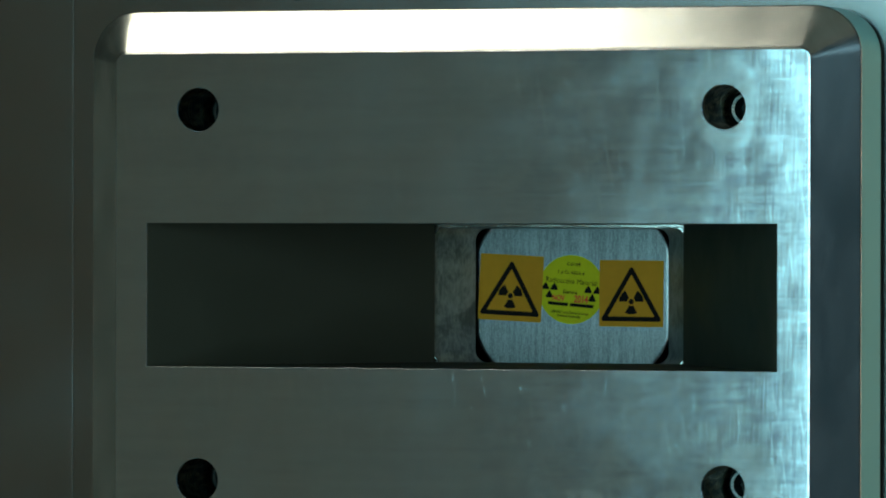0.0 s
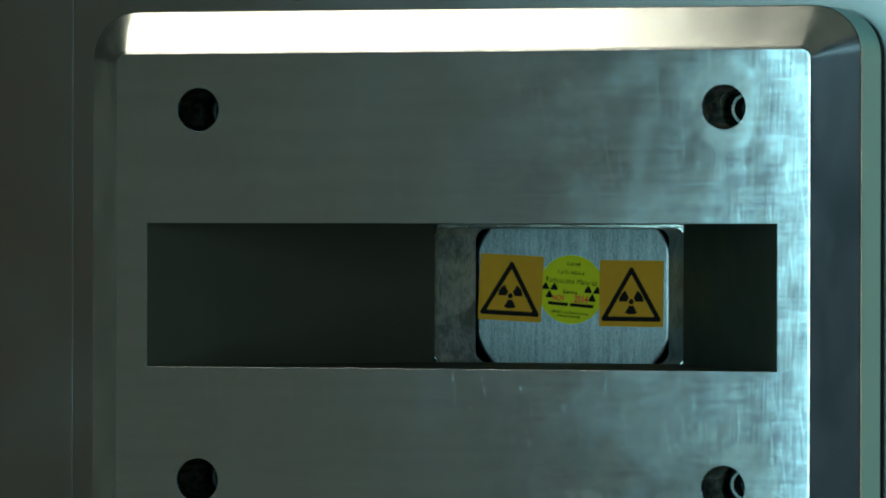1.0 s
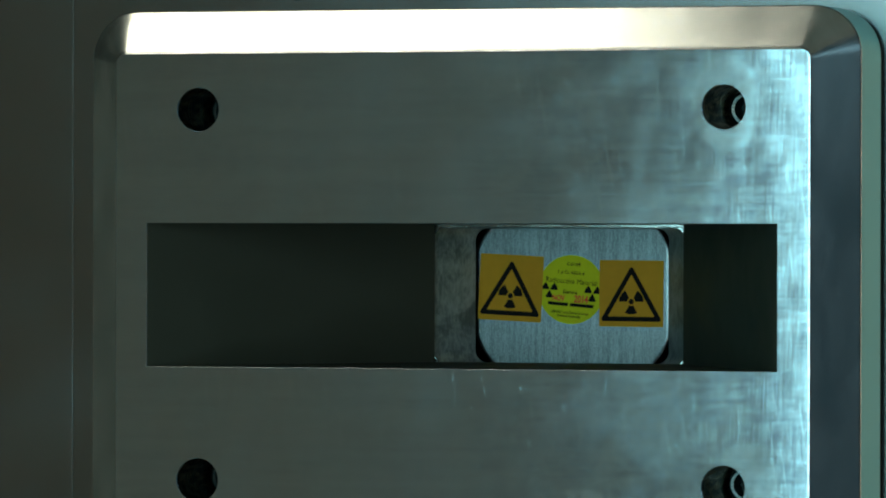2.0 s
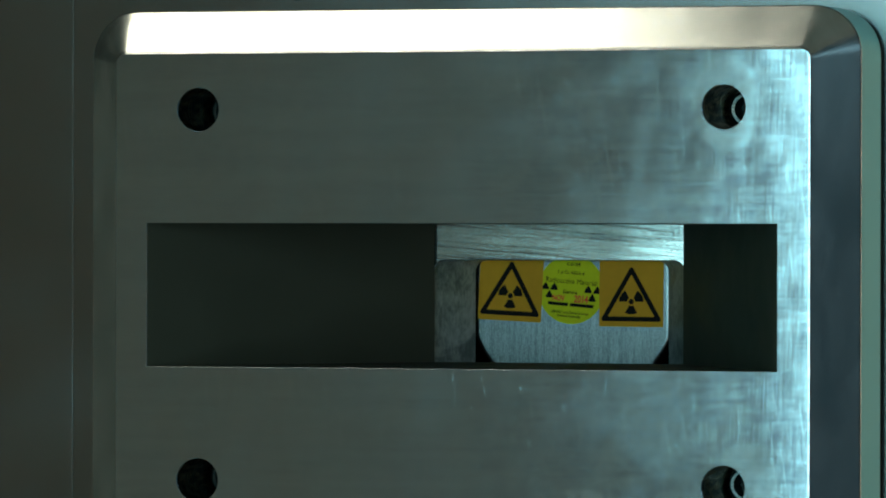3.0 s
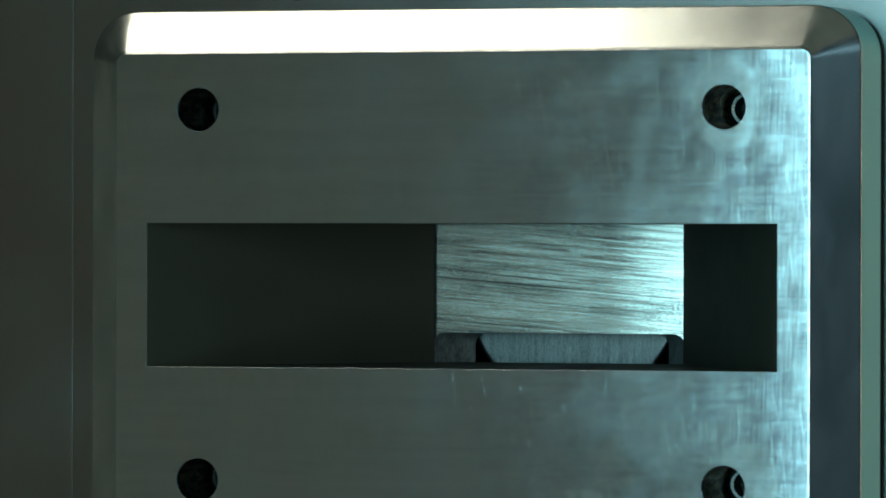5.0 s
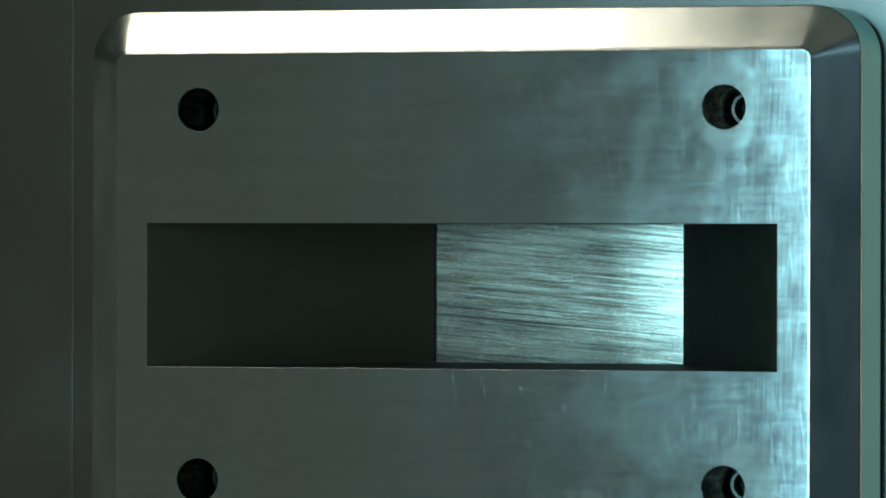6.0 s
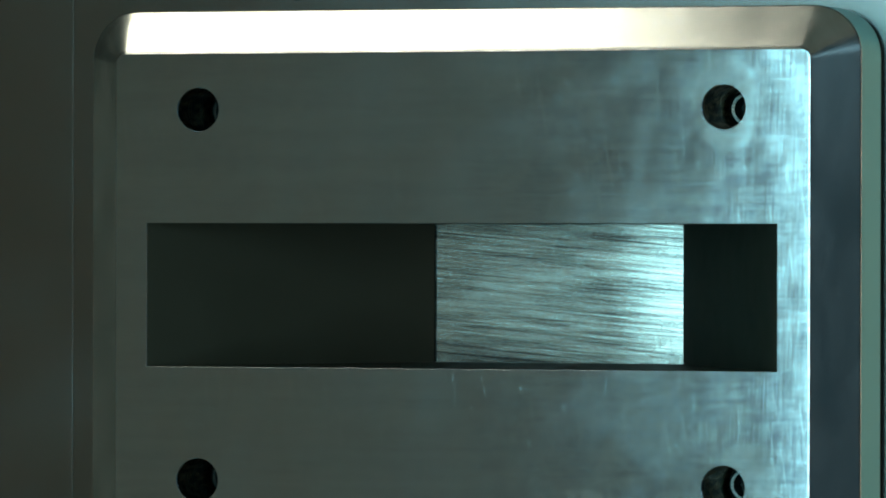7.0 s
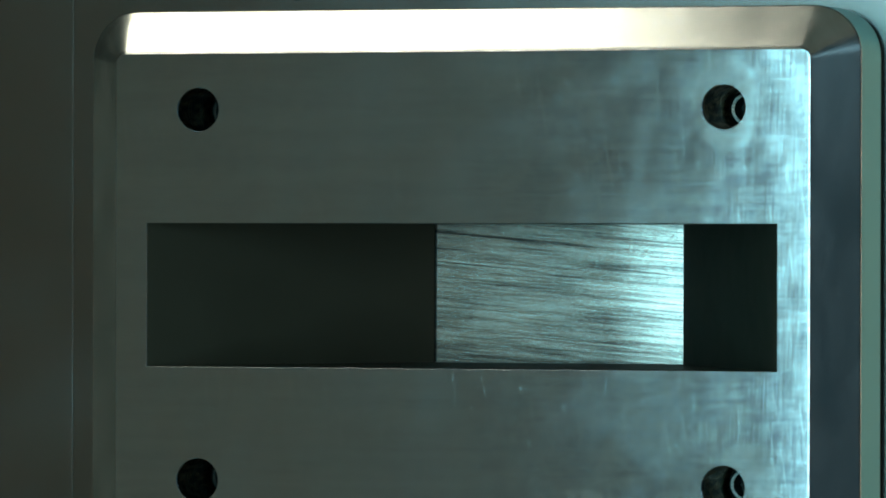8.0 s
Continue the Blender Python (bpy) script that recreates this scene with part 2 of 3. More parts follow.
def sheet_steel():
    """The grey panel of the wall: satin sheet metal."""
    m = material("satin_sheet", (0.42, 0.44, 0.43), 0.42, 1.0)
    n = Nodes(m)
    c = n.noise(n.mapped((1, 1, 1)), 14, 5, 0.6)
    f = n.noise(n.mapped((1, 1, 0.2)), 500, 3, 0.6)
    n.gloss(n.math("ADD", n.ramp(c, 0.3, 0.7, 0.24, 0.27), n.ramp(f, 0.3, 0.7, -0.004, 0.004)), n.blend(c, (0.36, 0.332, 0.324), (0.425, 0.394, 0.383)), 0.08, 0.1)
    return m


def plaster(name, colour):
    m = material(name, colour, 0.85)
    n = Nodes(m)
    c = n.noise(n.mapped(), 3, 6, 0.6)
    n.link(n.blend(c, tuple(v * 0.9 for v in colour), tuple(min(1, v * 1.08) for v in colour)), n.b.inputs["Base Color"])
    n.bump(n.noise(n.mapped(), 180, 3), 0.15, 0.001)
    return m


def printed(name, colour, rough):
    """Printed film or paint, a little uneven."""
    m = material(name, colour, rough)
    n = Nodes(m)
    c = n.noise(n.mapped(), 300, 4, 0.6)
    n.link(n.blend(c, tuple(v * 0.88 for v in colour), tuple(min(1, v * 1.08) for v in colour)), n.b.inputs["Base Color"])
    n.bump(n.noise(n.mapped(), 900, 2), 0.04, 0.0002)
    return m


# x, z, half length, half width, lean in degrees; metres from the slot's centre
NICKS = [
    (-0.0013, -0.028, 0.00211, 0.0004, 0), (0.0092, -0.0284, 0.00173, 0.00032, -12), (0.0102, -0.0323, 0.00211, 0.0004, -6),
    (0.0054, -0.0381, 0.00058, 0.00052, 20), (0.023, -0.0314, 0.00211, 0.00036, 0), (0.0383, -0.0378, 0.00173, 0.00052, -10),
    (0.0261, -0.0502, 0.00211, 0.00032, -15), (0.0533, -0.0303, 0.00461, 0.00028, 5), (0.0783, -0.05, 0.00058, 0.0005, 0),
    (0.0423, 0.058, 0.0023, 0.00048, -12), (0.0575, 0.0583, 0.00422, 0.00032, -8), (0.0716, 0.0609, 0.0048, 0.00028, -5),
    (0.0558, 0.0347, 0.05568, 0.0002, 89.6), (0.1033, 0.0545, 0.0192, 0.00032, 90), (0.1004, 0.0451, 0.01152, 0.00028, 6),
    (0.0647, 0.0567, 0.00768, 0.00026, 2), (0.1006, -0.0405, 0.01152, 0.00028, 6), (0.1088, -0.0328, 0.01344, 0.00026, 2),
    (-0.0005, -0.0339, 0.00768, 0.00018, 0)]

PLATE = milled_aluminium()
BEVEL = machined_bevel()
SHUTTER = ground_aluminium()
HOLDER = brushed_aluminium("brushed_holder", (0, 1, 0), (3.2, 1, 0.13), 0.28, 0.36, (0.16, 0.162, 0.168), (0.385, 0.382, 0.385), 0.00003)
DULL = dull_aluminium()
CHANNEL = dark_anodised()
SHEET = sheet_steel()
STEEL = pitted_steel()
# plate's side: the dim teal reflection is painted in as base colour and tint
SIDE = material("dimmed_side", (0.05, 0.09, 0.078), 0.3, 1.0)
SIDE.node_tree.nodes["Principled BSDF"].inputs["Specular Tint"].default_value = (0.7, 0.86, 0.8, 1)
BORE = bored_metal()
OXIDE = material("black_oxide", (0.035, 0.035, 0.033), 0.5, 0.9)
MATT_BLACK = printed("matt_black", (0.012, 0.012, 0.013), 0.7)
AMBER = printed("amber_film", (0.64, 0.305, 0.012), 0.5)
LIME = printed("lime_paper", (0.66, 0.66, 0.012), 0.6)
INK = printed("black_ink", (0.008, 0.007, 0.006), 0.8)
for film in (AMBER, LIME, INK):
    film.node_tree.nodes["Principled BSDF"].inputs["Specular IOR Level"].default_value = 0.15
RED_INK = printed("red_ink", (0.8, 0.05, 0.015), 0.6)
WALL_PAINT = plaster("beige_wall_paint", (0.63, 0.43, 0.29))
BLUE_PAINT = plaster("blue_grey_wall_paint", (0.075, 0.135, 0.195))
CEILING_PAINT = plaster("ceiling_paint", (0.44, 0.415, 0.36))
CREAM_PAINT = plaster("cream_wall_paint", (0.66, 0.6, 0.5))
FLOOR_VINYL = plaster("floor_vinyl", (0.24, 0.19, 0.14))
FRAME_PAINT = printed("white_paint", (0.75, 0.76, 0.75), 0.4)
DIFFUSER = material("lit_diffuser", (0.9, 0.9, 0.88), 0.5)
DIFFUSER.node_tree.nodes["Principled BSDF"].inputs["Emission Color"].default_value = (0.97, 0.97, 0.8, 1)
DIFFUSER.node_tree.nodes["Principled BSDF"].inputs["Emission Strength"].default_value = LAMP_GLOW
GLASS = material("window_glass", (0.95, 1.0, 0.98), 0.02)
GLASS.node_tree.nodes["Principled BSDF"].inputs["Transmission Weight"].default_value = 1.0


# ---- mesh helpers ----
def finish(ob, bm, mat, smooth=30):
    bm.normal_update()
    for e in bm.edges:
        e.smooth = len(e.link_faces) == 2 and all(f.smooth for f in e.link_faces) and e.calc_face_angle(0) < radians(smooth)
    for f in bm.faces:
        f.smooth = True
    me = bpy.data.meshes.new(ob)
    bm.to_mesh(me)
    bm.free()
    me.materials.append(mat)
    return me


def part(name, bm, mat, parent=None, label="", smooth=30):
    ob = new(name, finish(name, bm, mat, smooth))
    ob.parent = parent
    return tagged(ob, label)


def anchor(name, place, label, category, **tags):
    ob = new(name)
    ob.location, ob.empty_display_size = place, 0.02
    return tagged(ob, label, category, **tags)


def box(bm, lo, hi):
    vs = [bm.verts.new((x, y, z)) for x in (lo[0], hi[0]) for y in (lo[1], hi[1]) for z in (lo[2], hi[2])]
    for f in ((0, 1, 3, 2), (4, 6, 7, 5), (0, 4, 5, 1), (2, 3, 7, 6), (0, 2, 6, 4), (1, 5, 7, 3)):
        bm.faces.new([vs[i] for i in f])
    bmesh.ops.recalc_face_normals(bm, faces=bm.faces[:])
    return bm


def rounded(hx, hz_lo, hz_hi, r, steps=8, cx=0.0):
    """Outline of a rounded rectangle in x and z, anticlockwise from the lower right."""
    pts = []
    for sx, z, a0 in ((1, hz_lo + r, -90), (1, hz_hi - r, 0), (-1, hz_hi - r, 90), (-1, hz_lo + r, 180)):
        for i in range(steps + 1):
            a = radians(a0 + 90 * i / steps)
            pts.append((cx + sx * (hx - r) + r * math.cos(a), z + r * math.sin(a)))
    return pts


def circle(x, z, r, steps=40):
    return [(x + r * math.cos(2 * math.pi * i / steps), z + r * math.sin(2 * math.pi * i / steps)) for i in range(steps)]


def loop(bm, pts, y):
    return [bm.verts.new((x * 0.001, y * 0.001, z * 0.001)) for x, z in pts]


def bridge(bm, a, b, smooth=True):
    for i in range(len(a)):
        f = bm.faces.new((a[i], a[(i + 1) % len(a)], b[(i + 1) % len(a)], b[i]))
        f.smooth = smooth


def closed(bm, ring):
    return [bm.edges.get((ring[i], ring[(i + 1) % len(ring)])) or bm.edges.new((ring[i], ring[(i + 1) % len(ring)])) for i in range(len(ring))]


def fill(bm, rings):
    edges = [e for r in rings for e in closed(bm, r)]
    made = bmesh.ops.triangle_fill(bm, edges=edges, use_beauty=True)
    for f in made["geom"]:
        if isinstance(f, bmesh.types.BMFace):
            f.smooth = False


def extruded(outlines, y0, y1):
    """Flat pieces with thickness, from closed outlines in millimetres."""
    bm = bmesh.new()
    for pts in outlines:
        a, b = loop(bm, pts, y0), loop(bm, pts, y1)
        bm.faces.new(a), bm.faces.new(list(reversed(b)))
        bridge(bm, a, b, False)
    bmesh.ops.recalc_face_normals(bm, faces=bm.faces[:])
    return bm


# ---- the room ----
def room():
    t = 0.12
    x0, x1, y0, z1 = ROOM_X[0], ROOM_X[1], ROOM_Y[0], ROOM_Z
    back = 0.6
    part("floor", box(bmesh.new(), (x0 - t, y0 - t, -0.1), (x1 + t, back, 0)), FLOOR_VINYL)
    part("ceiling", box(bmesh.new(), (x0 - t, y0 - t, z1), (x1 + t, back, z1 + 0.1)), CEILING_PAINT)
    (hy0, hy1), (hz0, hz1) = HIGH_WINDOW
    bm = bmesh.new()
    for lo, hi in (((y0 - t, 0), (hy0, z1)), ((hy1, 0), (back, z1)), ((hy0, 0), (hy1, hz0)), ((hy0, hz1), (hy1, z1))):
        box(bm, (x1, lo[0], lo[1]), (x1 + t, hi[0], hi[1]))
    part("wall_east", bm, BLUE_PAINT)
    high = anchor("window_3", (x1 + 0.06, (hy0 + hy1) / 2, (hz0 + hz1) / 2), "small high white framed window", "window", kind="structure")
    w, h, f = (hy1 - hy0) / 2, (hz1 - hz0) / 2, 0.02
    for name, lo, hi in (("jamb", (-w, -h), (-w + f, h)), ("jamb", (w - f, -h), (w, h)), ("sill", (-w + f, -h), (w - f, -h + f)), ("head", (-w + f, h - f), (w - f, h))):
        part(name, box(bmesh.new(), (-0.04, lo[0], lo[1]), (0.04, hi[0], hi[1])), FRAME_PAINT, high)
    part("pane", box(bmesh.new(), (0.027, -w + f, -h + f), (0.033, w - f, h - f)), GLASS, high).visible_shadow = False
    part("wall_west", box(bmesh.new(), (x0 - t, y0 - t, 0), (x0, back, z1)), CREAM_PAINT)
    # south wall with the window's opening
    bm = bmesh.new()
    left = x0
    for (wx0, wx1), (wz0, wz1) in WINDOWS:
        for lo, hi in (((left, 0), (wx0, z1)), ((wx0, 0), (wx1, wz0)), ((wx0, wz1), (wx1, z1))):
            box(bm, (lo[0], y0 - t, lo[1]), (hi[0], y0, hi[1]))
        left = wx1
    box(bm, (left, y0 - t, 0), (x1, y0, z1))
    part("wall_south", bm, WALL_PAINT)
    # north wall: two sheets with a seam, and the opening behind the cover plate
    seam = -0.1588
    bm = bmesh.new()
    a = [bm.verts.new((x, 0.0452, z)) for x, z in ((seam + 0.0001, 0), (x1, 0), (x1, z1), (seam + 0.0001, z1))]
    inner = [bm.verts.new((x * 0.001, 0.0452, Z0 + z * 0.001)) for x, z in rounded(130, -90, 90, 14)]
    fill(bm, [a, inner])
    deep = [bm.verts.new((v.co.x, 0.0492, v.co.z)) for v in inner]
    bridge(bm, inner, deep)
    bmesh.ops.remove_doubles(bm, verts=bm.verts[:], dist=1e-6)
    bmesh.ops.recalc_face_normals(bm, faces=bm.faces[:])
    part("wall_north_1", bm, SHEET)
    bm = bmesh.new()
    roll = [(x0, 0.0502), (x0, 0.04517), (seam - 0.0012, 0.04517), (seam - 0.0006, 0.04518), (seam - 0.0002, 0.04519), (seam, 0.0452), (seam, 0.0502)]
    low, high = [bm.verts.new((x, y, 0)) for x, y in roll], [bm.verts.new((x, y, z1)) for x, y in roll]
    bridge(bm, low, high)
    bmesh.ops.recalc_face_normals(bm, faces=bm.faces[:])
    part("wall_north_2", bm, SHEET, smooth=5)
    # closed casing behind the wall
    bm = bmesh.new()
    for lo, hi in (((-0.16, 0.052, -0.2), (-0.15, 0.3, 0.2)), ((0.15, 0.052, -0.2), (0.16, 0.3, 0.2)), ((-0.15, 0.052, -0.2), (0.15, 0.3, -0.19)),
                   ((-0.15, 0.052, 0.19), (0.15, 0.3, 0.2)), ((-0.15, 0.29, -0.19), (0.15, 0.3, 0.19))):
        box(bm, (lo[0], lo[1], lo[2] + Z0), (hi[0], hi[1], hi[2] + Z0))
    part("casing", bm, CHANNEL)
    part("wall_back", box(bmesh.new(), (x0, 0.5, 0), (x1, 0.6, z1)), WALL_PAINT)
    for name, text in (("floor", "brown vinyl floor of the room"), ("ceiling", "grey-beige painted ceiling"), ("wall_east", "plain blue-grey painted wall"),
                       ("wall_west", "plain cream painted wall"), ("wall_south", "plain beige painted wall with a window"), ("wall_north_1", "satin grey sheet metal panel"),
                       ("wall_north_2", "satin grey sheet metal panel, slightly proud at the seam"), ("casing", "dark casing behind the panel"), ("wall_back", "plain beige painted wall")):
        tagged(bpy.data.objects[name], text, "ceiling" if name == "ceiling" else "floor" if name == "floor" else "wall", kind="structure")
    # window_2 only frames the added fill lamp
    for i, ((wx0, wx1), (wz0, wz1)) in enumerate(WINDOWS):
        window = anchor("window_%d" % (i + 1), ((wx0 + wx1) / 2, y0 - 0.06, (wz0 + wz1) / 2), "unseen white framed window with a clear pane", "window", kind="structure")
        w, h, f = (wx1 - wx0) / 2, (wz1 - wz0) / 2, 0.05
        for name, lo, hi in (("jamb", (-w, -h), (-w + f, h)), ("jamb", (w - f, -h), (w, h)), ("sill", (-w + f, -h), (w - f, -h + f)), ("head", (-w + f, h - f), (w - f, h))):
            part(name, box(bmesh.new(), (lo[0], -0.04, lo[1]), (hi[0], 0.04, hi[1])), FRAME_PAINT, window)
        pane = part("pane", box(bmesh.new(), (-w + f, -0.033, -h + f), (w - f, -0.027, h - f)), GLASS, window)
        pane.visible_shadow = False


def ceiling_light():
    lamp = anchor("ceiling_light", (-0.515, -0.21, ROOM_Z), "lit white ceiling light with a milky diffuser", "lamp")
    bm = bmesh.new()
    for lo, hi in (((-0.245, -0.16), (-0.225, 0.16)), ((0.225, -0.16), (0.245, 0.16)), ((-0.225, -0.16), (0.225, -0.14)), ((-0.225, 0.14), (0.225, 0.16))):
        box(bm, (lo[0], lo[1], -0.04), (hi[0], hi[1], 0))
    part("frame", bm, FRAME_PAINT, lamp)
    part("diffuser", box(bmesh.new(), (-0.225, -0.14, -0.034), (0.225, 0.14, -0.026)), DIFFUSER, lamp)


# ---- the cover plate ----
HOLES = [(sx * 94.5, sz * 64.3) for sz in (1, -1) for sx in (-1, 1)]
SLOT = 113.4


def cover_plate():
    plate = anchor("cover_plate", (0, 0, Z0), "scuffed bare aluminium cover plate with a wide slot", "plate")
    bm = bmesh.new()
    # face, softened edge, bevel, side; the edge is worn on one side only
    rings = []
    for soft, hz, r, y in ((123.9, 83.3, 2.6, 0), (124.3, 83.45, 2.9, 0.006), (124.5, 83.6, 3.1, 0.02), (124.62, 83.75, 3.3, 0.05), (124.8, 83.95, 3.6, 0.16)):
        keen = rounded(124.75 + 0.8 * y, -hz, hz, r, 10)
        rings.append(loop(bm, [p if p[0] > 0 else q for p, q in zip(rounded(soft, -hz, hz, r, 10), keen)], y))
    for hx, hz, r, y in ((125.0, 84.2, 3.9, 0.5), (125.66, 84.91, 4.5, 1.1225), (137.54, 97.69, 15.3, 12.3275), (138.2, 98.4, 15.9, 12.95), (138.5, 98.7, 16.2, 13.2), (138.75, 98.95, 16.5, 13.6),
                         (138.85, 99.05, 16.6, 14.2), (138.85, 99.05, 16.6, 14.9), (138.85, 99.05, 16.6, 41.0)):
        rings.append(loop(bm, rounded(hx, -hz, hz, r, 10), y))
    for a, b in zip(rings, rings[1:]):
        bridge(bm, a, b)
    slot = loop(bm, [(SLOT, -25), (SLOT, 25), (-SLOT, 25), (-SLOT, -25)], 0)
    lip = loop(bm, [(SLOT - 0.05, -24.97), (SLOT - 0.05, 24.95), (-SLOT + 0.05, 24.95), (-SLOT + 0.05, -24.97)], 0.03)
    bridge(bm, slot, lip, False)
    bores = []
    for x, z in HOLES:
        mouth = loop(bm, circle(x, z, 7.72), 0)
        edge = loop(bm, circle(x, z, 7.5), 0.23)
        deep = loop(bm, circle(x, z, 7.5), 39.6)
        bridge(bm, mouth, edge), bridge(bm, edge, deep)
        bm.faces.new(deep)
        bores.append(mouth)
    fill(bm, [rings[0], slot, *bores])
    back = loop(bm, [(SLOT, -26), (SLOT, 26), (-SLOT, 26), (-SLOT, -26)], 41.0)
    fill(bm, [rings[-1], back])
    bmesh.ops.recalc_face_normals(bm, faces=bm.faces[:])
    for f in bm.faces:
        c = f.calc_center_median()
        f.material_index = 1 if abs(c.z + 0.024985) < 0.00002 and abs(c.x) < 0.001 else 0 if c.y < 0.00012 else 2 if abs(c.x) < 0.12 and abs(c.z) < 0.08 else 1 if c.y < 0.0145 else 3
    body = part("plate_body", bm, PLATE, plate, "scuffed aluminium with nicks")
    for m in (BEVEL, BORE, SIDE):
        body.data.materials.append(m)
    # flared channel behind the slot
    bm = bmesh.new()
    front = loop(bm, [(SLOT - 0.05, -24.97), (SLOT - 0.05, 24.95), (-SLOT + 0.05, 24.95), (-SLOT + 0.05, -24.97)], 0.04)
    rear = loop(bm, [(46.8, -25), (46.8, 25), (-47.12, 25), (-47.12, -25)], 119.7)
    bridge(bm, front, rear, False)
    flange = loop(bm, [(120, -60), (120, 60), (-120, 60), (-120, -60)], 119.7)
    bridge(bm, rear, flange, False)
    outer = loop(bm, [(120, -60), (120, 60), (-120, 60), (-120, -60)], 112)
    bridge(bm, flange, outer, False)
    neck = loop(bm, [(60, -30), (60, 30), (-60, 30), (-60, -30)], 112)
    bridge(bm, outer, neck, False)
    mouth = loop(bm, [(118, -30), (118, 30), (-118, 30), (-118, -30)], 36)
    bridge(bm, neck, mouth, False)
    bridge(bm, mouth, front, False)
    bmesh.ops.recalc_face_normals(bm, faces=bm.faces[:])
    part("channel", bm, CHANNEL, plate, "dark anodised flared channel")
    # thin black ring between the plate and the sheet
    bm = bmesh.new()
    a0, a1 = loop(bm, rounded(137.6, -97.8, 97.8, 15.4), 41.2), loop(bm, rounded(137.6, -97.8, 97.8, 15.4), 45.1)
    b0, b1 = loop(bm, rounded(124, -84, 84, 8), 41.2), loop(bm, rounded(124, -84, 84, 8), 45.1)
    bridge(bm, a0, a1), bridge(bm, b0, b1), bridge(bm, a0, b0), bridge(bm, a1, b1)
    bmesh.ops.recalc_face_normals(bm, faces=bm.faces[:])
    part("back_strip", bm, MATT_BLACK, plate, "thin black strip behind the plate's rim")


def cap_screw():
    screw = anchor("cap_screw", (0, 0, 0), "steel socket head cap screw sunk in its bore", "screw", group="cover plate screws")
    bm = bmesh.new()
    hexa = [(3.3 * math.cos(radians(a)), 3.3 * math.sin(radians(a))) for a in range(15, 375, 60)]
    hexa = [(p[0] * (1 - k / 8) + q[0] * k / 8, p[1] * (1 - k / 8) + q[1] * k / 8) for p, q in zip(hexa, hexa[1:] + hexa[:1]) for k in range(8)]
    rim = circle(0, 0, 6.5, 48)
    shift = [(5.5 * math.cos(2 * math.pi * i / 48), 5.5 * math.sin(2 * math.pi * i / 48)) for i in range(48)]
    turned = [(4.5 * math.cos(math.atan2(z, x)), 4.5 * math.sin(math.atan2(z, x))) for x, z in hexa]
    bottom, side, edge = loop(bm, rim, 8), loop(bm, rim, 0.8), loop(bm, shift, 0)
    bridge(bm, bottom, side), bridge(bm, side, edge)
    ring = loop(bm, turned, 0)
    lip, deep = loop(bm, hexa, 1.5), loop(bm, hexa, 4.5)
    fill(bm, [edge, ring])
    bridge(bm, ring, lip), bridge(bm, lip, deep, False)
    bm.faces.new(deep), bm.faces.new(bottom)
    bmesh.ops.recalc_face_normals(bm, faces=bm.faces[:])
    for f in bm.faces:
        f.material_index = 1 if f.calc_center_median().y < 0.0002 else 0
    part("head", bm, OXIDE, screw).data.materials.append(STEEL)
    bm = bmesh.new()
    a, b = loop(bm, circle(0, 0, 7.2, 32), 8.05), loop(bm, circle(0, 0, 7.2, 32), 8.9)
    bm.faces.new(a), bm.faces.new(list(reversed(b)))
    bridge(bm, a, b)
    bmesh.ops.recalc_face_normals(bm, faces=bm.faces[:])
    part("washer", bm, OXIDE, screw, "dark washer")
    for i, (x, z) in enumerate(HOLES):
        m = pose(x * 0.001, 0.0304, Z0 + z * 0.001, 0, (0, 23, 41, 10)[i], 0)
        if i == 0:
            screw.matrix_basis = m
            continue
        twin = copy_thing(screw, m)
        if i == 2:
            lower = twin
    # left screws: a darker crown colour stands in for the bore's shade
    for dark in (screw, lower):
        tagged(dark, "socket head cap screw sunk in its bore, shade painted on its crown", "screw", group="cover plate screws")
        head = [c for c in dark.children if c.name.startswith("head")][0]
        head.data = head.data.copy()
        head.data.materials[1] = OXIDE


def panel_screw():
    """A small dark screw in the sheet above the plate."""
    ob = anchor("panel_screw", (-0.0742, 0.0452, Z0 + 0.1068), "small black button head screw in the panel", "screw")
    bm = bmesh.new()
    rings = [loop(bm, circle(0, 0, r, 32), y) for r, y in ((3.2, 0), (3.1, -0.6), (2.6, -1.2), (1.6, -1.6), (1.2, -1.6), (1.2, -0.6))]
    for a, b in zip(rings, rings[1:]):
        bridge(bm, a, b)
    bm.faces.new(rings[-1]), bm.faces.new(rings[0])
    bmesh.ops.recalc_face_normals(bm, faces=bm.faces[:])
    part("head", bm, OXIDE, ob)


def blanking_cover():
    """A black cover on the sheet beside the plate; the plate's bevelled corner mirrors it."""
    ob = new("blanking_cover")
    ob.location = (-0.275, 0.04515, Z0 + 0.1195)
    bm = bmesh.new()
    rings = [loop(bm, rounded(hx, -hz, hz, r), y) for hx, hz, r, y in ((80, 30, 5, 0), (80, 30, 5, -3.5), (79.6, 29.6, 4.7, -4.4), (78.6, 28.6, 4.2, -5))]
    for a, b in zip(rings, rings[1:]):
        bridge(bm, a, b)
    bm.faces.new(rings[0]), bm.faces.new(rings[-1])
    bmesh.ops.recalc_face_normals(bm, faces=bm.faces[:])
    part("cover_shell", bm, INK, ob)
    tagged(ob, "matt black blanking cover on the grey sheet metal panel", "cover")


